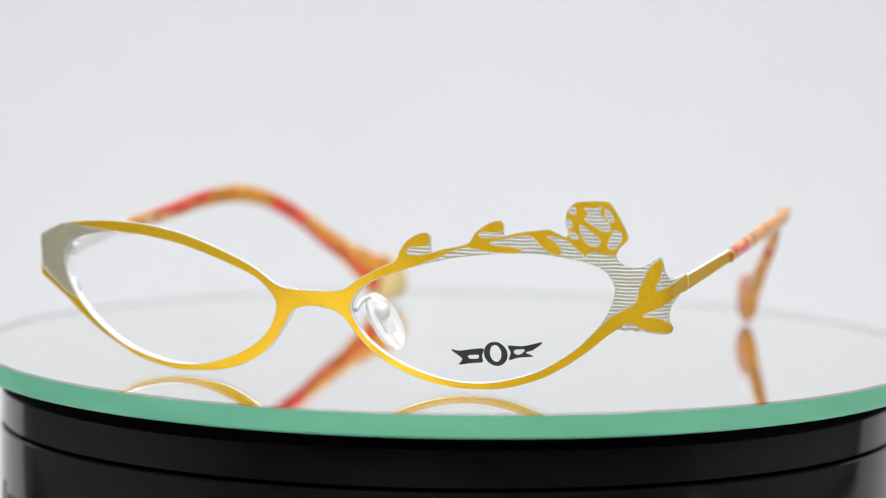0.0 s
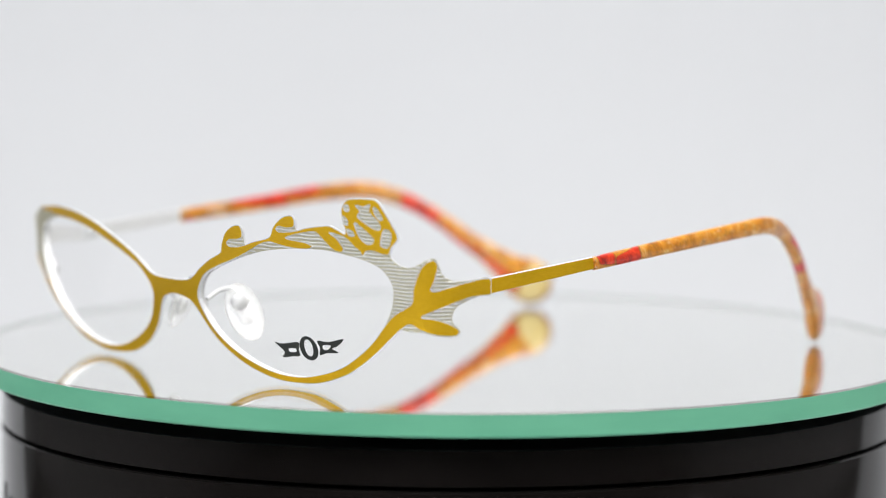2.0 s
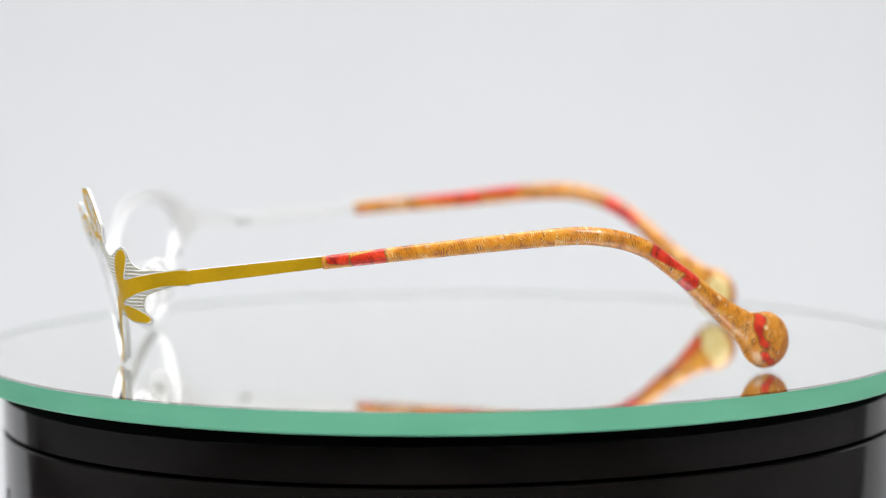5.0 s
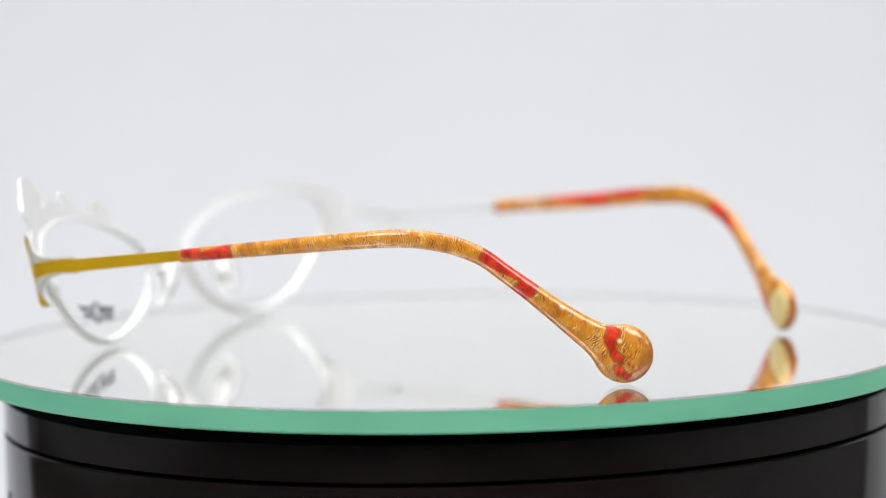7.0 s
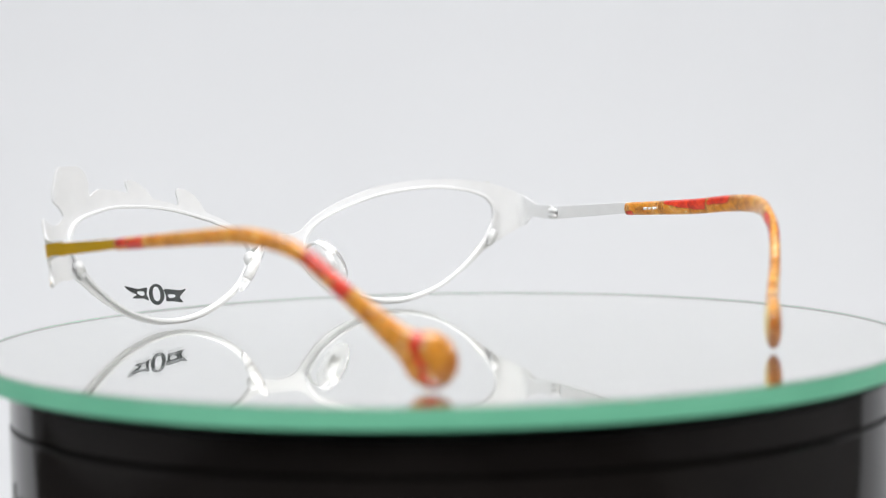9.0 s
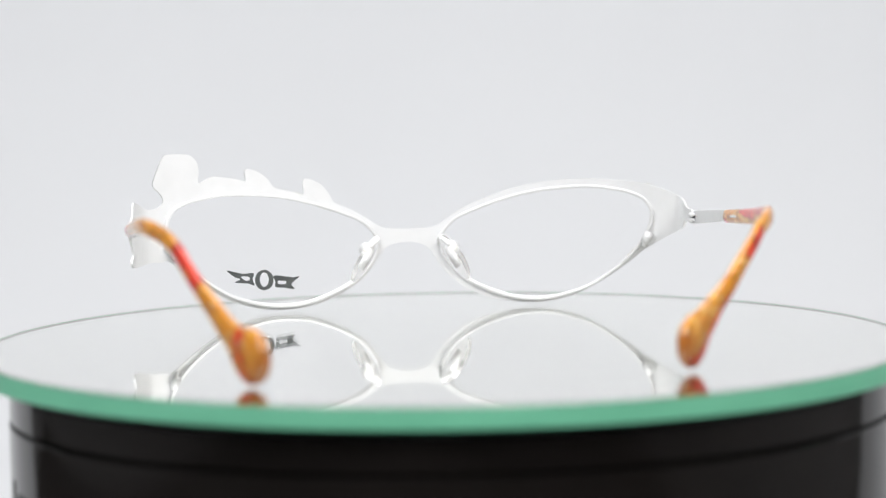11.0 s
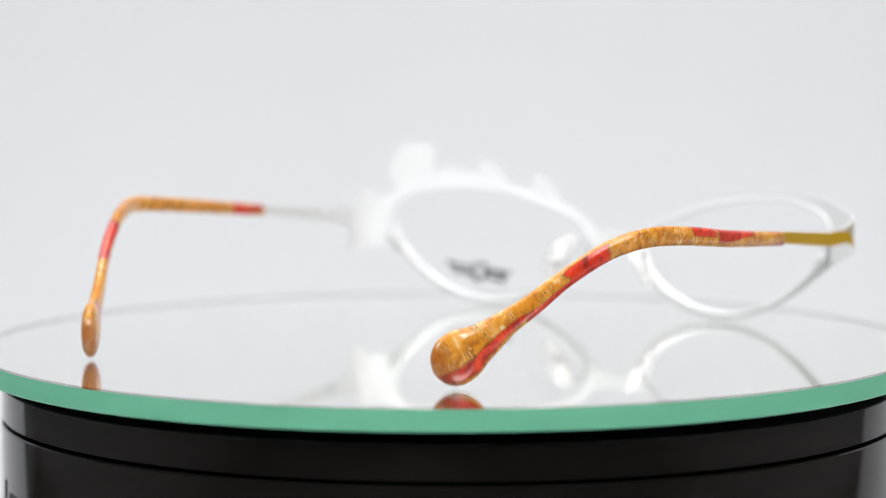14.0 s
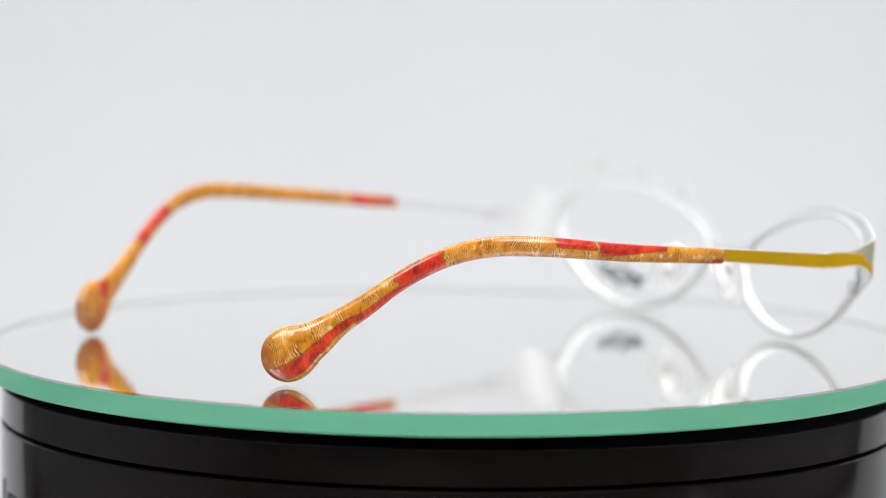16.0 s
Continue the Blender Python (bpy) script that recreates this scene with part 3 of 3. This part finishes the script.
def eyewire(hole):
    """A grooved rim behind the plate, along the lens."""
    n = len(hole)
    sect = [(0.04, -0.40), (0.04, -0.72), (0.22, -0.88), (0.22, -1.12), (0.04, -1.28), (0.06, -1.45), (0.18, -1.58), (0.62, -1.58), (0.78, -1.40), (0.78, -0.90), (0.70, -0.40)]
    V, F = [], []
    for o, h in sect:
        V += [sheet(a, b, h) for a, b in offset(hole, o)]
    m = len(sect)
    for i in range(m - 1):
        for k in range(n):
            F.append((i * n + k, i * n + (k + 1) % n, (i + 1) * n + (k + 1) % n, (i + 1) * n + k))
    me = mesh_of("eyewire", V, F, [WHITE], smooth=False)
    return me


def lens_mesh(hole):
    loop = offset(hole, 0.12)
    V, F, M = slab([loop], [], -1.25, -0.75, None)
    return mesh_of("lens", V, F, [LENS], smooth=False)


def logo(specs):
    """The maker's mark printed on the lens: two dark flag shapes beside an oval ring."""
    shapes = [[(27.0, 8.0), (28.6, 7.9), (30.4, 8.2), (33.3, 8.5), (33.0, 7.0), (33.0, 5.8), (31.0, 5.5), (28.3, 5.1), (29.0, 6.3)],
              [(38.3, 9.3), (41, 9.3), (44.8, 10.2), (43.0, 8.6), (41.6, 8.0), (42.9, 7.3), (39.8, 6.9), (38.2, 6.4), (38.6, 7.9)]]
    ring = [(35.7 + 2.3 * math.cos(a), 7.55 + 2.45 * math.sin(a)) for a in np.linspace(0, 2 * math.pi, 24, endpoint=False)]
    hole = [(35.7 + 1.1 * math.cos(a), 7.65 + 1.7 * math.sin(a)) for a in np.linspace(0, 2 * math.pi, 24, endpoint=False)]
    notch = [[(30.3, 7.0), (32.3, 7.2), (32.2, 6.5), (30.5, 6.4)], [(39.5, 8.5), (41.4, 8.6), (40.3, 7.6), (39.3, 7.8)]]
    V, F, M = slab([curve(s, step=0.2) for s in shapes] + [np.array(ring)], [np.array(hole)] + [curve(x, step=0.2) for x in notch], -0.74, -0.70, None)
    part("printed_mark", mesh_of("printed_mark", V, F, [PRINT_AND_SHADE], smooth=False), specs, "small black printed mark on the lens")


def build_bridge_pads(specs):
    for s in (1, -1):
        arm = [sheet(s * 7.9, 15.0, -1.6), np.array((s * 7.6, -69.5, 16.6)) * 0.001, np.array((s * 8.2, -66.6, 16.8)) * 0.001, np.array((s * 10.0, -65.6, 15.3)) * 0.001]
        arm = curve(arm, False, 0.0004)
        wire = part("pad_arm", sweep("pad_arm", arm, [(0.0005, 0.0005)] * len(arm), [WHITE], 10), specs, "thin white wire pad arm")
        v, f = ball((0, 0, 0), 1.0, (0.0014, 0.0038, 0.0064), 20)
        turn = pose(0, 0, 0, 14, s * -28, s * -25)
        c = Vector((s * 11.0, -65.8, 12.3)) * 0.001
        v = [c + (turn @ a) for a in v]
        pad = part("nose_pad", mesh_of("nose_pad", v, f, [PAD]), specs, "clear silicone nose pad")
        pad.visible_shadow = False
        v, f = ball(Vector((s * 10.8, -66.9, 14.4)) * 0.001, 0.0018, (0.85, 1.1, 1.0), 14)
        part("pad_box", mesh_of("pad_box", v, f, [WHITE]), pad, "white metal box holding the pad")
        core = block((0, 0, 0), (0.0005, 0.0013, 0.0026), 0, None)
        core.transform(Matrix.Translation(c) @ turn)
        part("pad_core", core, pad, "white metal insert inside the pad")
        v, f = ball(Vector((s * 10.9, -65.2, 14.6)) * 0.001, 0.0008, (1, 0.8, 1), 12)
        part("pad_screw", mesh_of("pad_screw", v, f, [RIDGE]), pad, "tiny polished screw")


def build_temples(specs):
    side_a = dict(s=1, mat=ACE_A, ctrl=[(68.2, -23.0, 24.5, 1.22), (67.3, 0.0, 26.9, 1.42), (66.5, 18.5, 28.7, 1.58), (65.0, 28.2, 29.2, 1.68), (61.6, 36.0, 27.9, 1.68), (59.0, 41.4, 25.5, 1.62), (57.3, 45.4, 22.4, 1.6),
                                        (55.3, 49.2, 19.2, 1.7), (51.9, 54.7, 14.1, 2.2), (48.8, 59.9, 9.7, 3.0)], knob=(45.2, 65.4, 5.75, 5.7), hinge=(68.0, -49.4, 21.6))
    side_b = dict(s=-1, mat=ACE_B, ctrl=[(-70.4, -25.0, 24.3, 1.25), (-71.2, -1.0, 26.1, 1.5), (-70.8, 14.0, 27.7, 1.65), (-69.0, 24.4, 28.3, 1.72), (-67.2, 30.2, 27.8, 1.7), (-64.8, 35.0, 26.4, 1.65), (-62.3, 39.8, 24.0, 1.6),
                                         (-58.9, 44.4, 20.5, 1.6), (-55.3, 48.7, 16.35, 1.9), (-51.4, 52.9, 12.4, 2.5), (-48.3, 56.3, 9.1, 3.6)], knob=(-44.9, 60.7, 5.6, 5.4), hinge=(-68.2, -52.4, 21.7))
    for d in (side_a, side_b):
        s = d["s"]
        more = 0.14 if s > 0 else 0.30      # the plain side's sleeve is the thicker one
        pts = [np.array(c) + np.array((0, 0, -more * 0.9, more)) * (1 if n < len(d["ctrl"]) - 2 else 0.5) for n, c in enumerate(d["ctrl"])]
        k = np.array(d["knob"])
        dirn = k[:3] - pts[-1][:3]
        dirn /= np.linalg.norm(dirn)
        r = k[3]
        line = curve(pts + [k * np.array((1, 1, 1, 0)) + np.array((0, 0, 0, 4.4))], False, 0.8)
        path, wid = [], []
        for q in line:
            gap = np.linalg.norm(q[:3] - k[:3])
            ring = math.sqrt(max(r * r - gap * gap, 0))
            w = (q[3] ** 4 + ring**4) ** 0.25 if gap > 2 else r
            path.append(q[:3]), wid.append((w, 1.15 + 0.75 * min(1, max(0, (w - 1.5) / 4))))
        # ease the neck into the knob
        for _ in range(3):
            wid[1:-1] = [tuple(0.25 * p + 0.5 * q + 0.25 * n for p, q, n in zip(*three)) for three in zip(wid, wid[1:], wid[2:])]
        for a in np.linspace(0.1, 1.0, 12) * math.pi / 2:
            path.append(k[:3] + dirn * r * math.sin(a))
            c = max(math.cos(a), 0.02)
            wid.append((r * c, 1.9 * c**0.7))
        # rounded start
        path.insert(0, path[0] + (path[0] - path[1]) * 0.5)
        wid.insert(0, (wid[0][0] * 0.75, wid[0][1] * 0.7))
        path, wid = [p * 0.001 for p in path], [(a * 0.001, b * 0.001) for a, b in wid]
        temple = tagged(new("temple"), "gold temple arm with a marbled amber sleeve")
        temple.parent = specs
        part("acetate_sleeve", sweep("acetate_sleeve", path, wid, [d["mat"]], 24, 2.2), temple, "amber and red marbled acetate sleeve with a round tip")
        # unreadable pale lettering on the sleeve's inner face, as bars
        if s < 0:
            for n, long in enumerate((0.7, 0.5, 0.6, 0.3, 0.7, 0.6)):
                y = -17.6 + 0.85 * n
                x, z = pts[0][0] + 1.12 - 0.8 * (y + 25) / 24, pts[0][2] + 1.8 * (y + 25) / 24
                part("lettering_bar", block((x * 0.001, (y + long / 2) * 0.001, z * 0.001), (0.00009, long * 0.0005, 0.0003), 0, RIDGE), temple, "tiny pale lettering")
        # pale inlay in the inner face of the plain side's tip
        if s < 0:
            side = np.cross(dirn, (0, 0, 1))
            side *= -s * np.sign(side[0]) / np.linalg.norm(side)
            up = np.cross(side, dirn)
            V, F = [], []
            for rho in (0.0, 1.2, 2.4, 3.4, 4.2, 4.65, 4.8):
                high = 1.9 * (1 - (rho / r) ** 2.2) ** 0.45 + (0.10 if rho < 4.7 else -0.2)
                for a in np.linspace(0, 2 * math.pi, 32, endpoint=False):
                    V.append((k[:3] + side * high + rho * (up * math.sin(a) + dirn * math.cos(a))) * 0.001)
            for i in range(6):
                F += [(i * 32 + q, (i + 1) * 32 + q, (i + 1) * 32 + (q + 1) % 32, i * 32 + (q + 1) % 32) for q in range(32)]
            part("tip_inlay", mesh_of("tip_inlay", V, F, [INLAY]), temple, "pale straw-coloured inlay in the tip's inner face")
        # flat metal arm, gold outside and white inside
        h, j = np.array(d["hinge"]), np.array(d["ctrl"][0][:3])
        V, F, M = [], [], []
        ts = np.linspace(0, 1.06, 12)
        for t in ts:
            c = h + (j - h) * t
            hh = (1.40 if s > 0 else 1.52) + (1.12 - 1.40) * t
            for du, dz in ((0.42, -hh), (0.42, hh), (0.30, hh + 0.1), (-0.30, hh + 0.1), (-0.42, hh), (-0.42, -hh), (-0.30, -hh - 0.1), (0.30, -hh - 0.1)):
                V.append((c + np.array((du * s, 0, dz))) * 0.001)
        for i in range(len(ts) - 1):
            for q in range(8):
                f = (i * 8 + q, i * 8 + (q + 1) % 8, (i + 1) * 8 + (q + 1) % 8, (i + 1) * 8 + q)
                F.append(f if s > 0 else f[::-1])
                M.append(0 if q == 0 else 1)
        F += [tuple(range(8))[::-1], tuple(range(len(V) - 8, len(V)))]
        M += [1, 1]
        part("metal_arm", mesh_of("metal_arm", V, F, [GOLD, SATIN], M, smooth=False), temple, "flat satin gold metal arm, white inside")
        # hinge knuckles inside the joint
        for dz in (-0.62, 0.62):
            c = (h + np.array((-s * 1.0, 0.4, dz))) * 0.001
            me = sweep("hinge_knuckle", [c + np.array((0, y, 0)) for y in (-0.0015, -0.0012, 0.0, 0.0012, 0.0015)], [(0.0003, 0.0004), (0.00052, 0.0007), (0.00055, 0.0008), (0.00052, 0.0007), (0.0003, 0.0004)], [WHITE], 12)
            part("hinge_knuckle", me, temple)


build_studio()
base, disc = build_turntable()
spectacles = thing("spectacles", "yellow gold metal spectacles with flower motif, standing open on the mirror", "spectacles")
holder_turn = pose(0, 0, 0, 0, 0, -48.742)


def motions():
    # the lens is racked from the near parts of the spectacles to the far ones and back
    eye, along = Vector((0, -0.6566, 0.0819)), VIEW.normalized()
    focus = [(0.0, 0.586), (8.4, 0.586), (8.5, 0.645), (8.6, 0.71), (13.2, 0.71), (13.3, 0.69), (13.4, 0.605), (15.8, 0.605), (15.9, 0.59), (16.0, 0.59)]
    walk(focus_mark, [(t, Matrix.Translation(eye + along * d)) for t, d in focus])
    rows = [(0.0, 0.55, 0.60, 25.99), (0.5, 0.46, 0.64, 19.30), (1.0, 0.36, 0.65, 12.42), (1.5, 0.25, 0.61, 5.68), (2.0, 0.16, 0.51, -1.33), (2.5, 0.08, 0.31, -8.03), (3.0, 0.05, 0.15, -14.92),
            (3.5, 0.06, -0.00, -21.78), (4.0, 0.09, -0.27, -28.79), (4.5, 0.21, -0.32, -35.87), (7.0, 0.84, -0.47, -70.37), (7.5, 0.92, -0.31, -77.28), (8.0, 0.95, -0.21, -84.20), (8.5, 0.99, -0.20, -91.09),
            (9.0, 1.03, -0.01, -97.91), (11.5, 0.68, 0.46, -131.32), (12.0, 0.53, 0.27, -138.08), (12.5, 0.49, 0.32, -144.93), (13.0, 0.37, 0.23, -151.59), (13.5, 0.28, 0.17, -158.38), (14.0, 0.14, 0.09, -165.45),
            (14.5, -0.01, -0.04, -172.55), (15.0, -0.11, -0.14, -179.41), (15.5, -0.21, -0.34, -185.99), (16.0, -0.27, -0.50, -192.27)]
    turns = [(t, pose(0, 0, 0, a, b, c)) for t, a, b, c in rows]
    walk(disc, turns)
    # the drum rocks a little under the turning disc
    rock = [(0.0, 0.70, -0.7), (1.5, 0.42, -0.6), (3.0, 0.02, -0.4), (4.5, -0.60, -0.1), (7.0, -1.42, 0.4), (8.0, -1.40, 0.6), (9.0, -1.20, 1.1), (11.5, -1.10, 1.5), (13.0, -0.70, 1.3), (14.0, 0.05, 0.5), (15.0, 0.60, 0.1), (16.0, 0.82, -0.5)]
    walk(base, [(t, pose(0, 0, up * 0.001, 0, lean, 0)) for t, lean, up in rock])
    walk(spectacles, [(t, m @ holder_turn @ pose(0.0023, 0, 0.0001)) for t, m in turns])


build_front(spectacles)
build_bridge_pads(spectacles)
build_temples(spectacles)
motions()
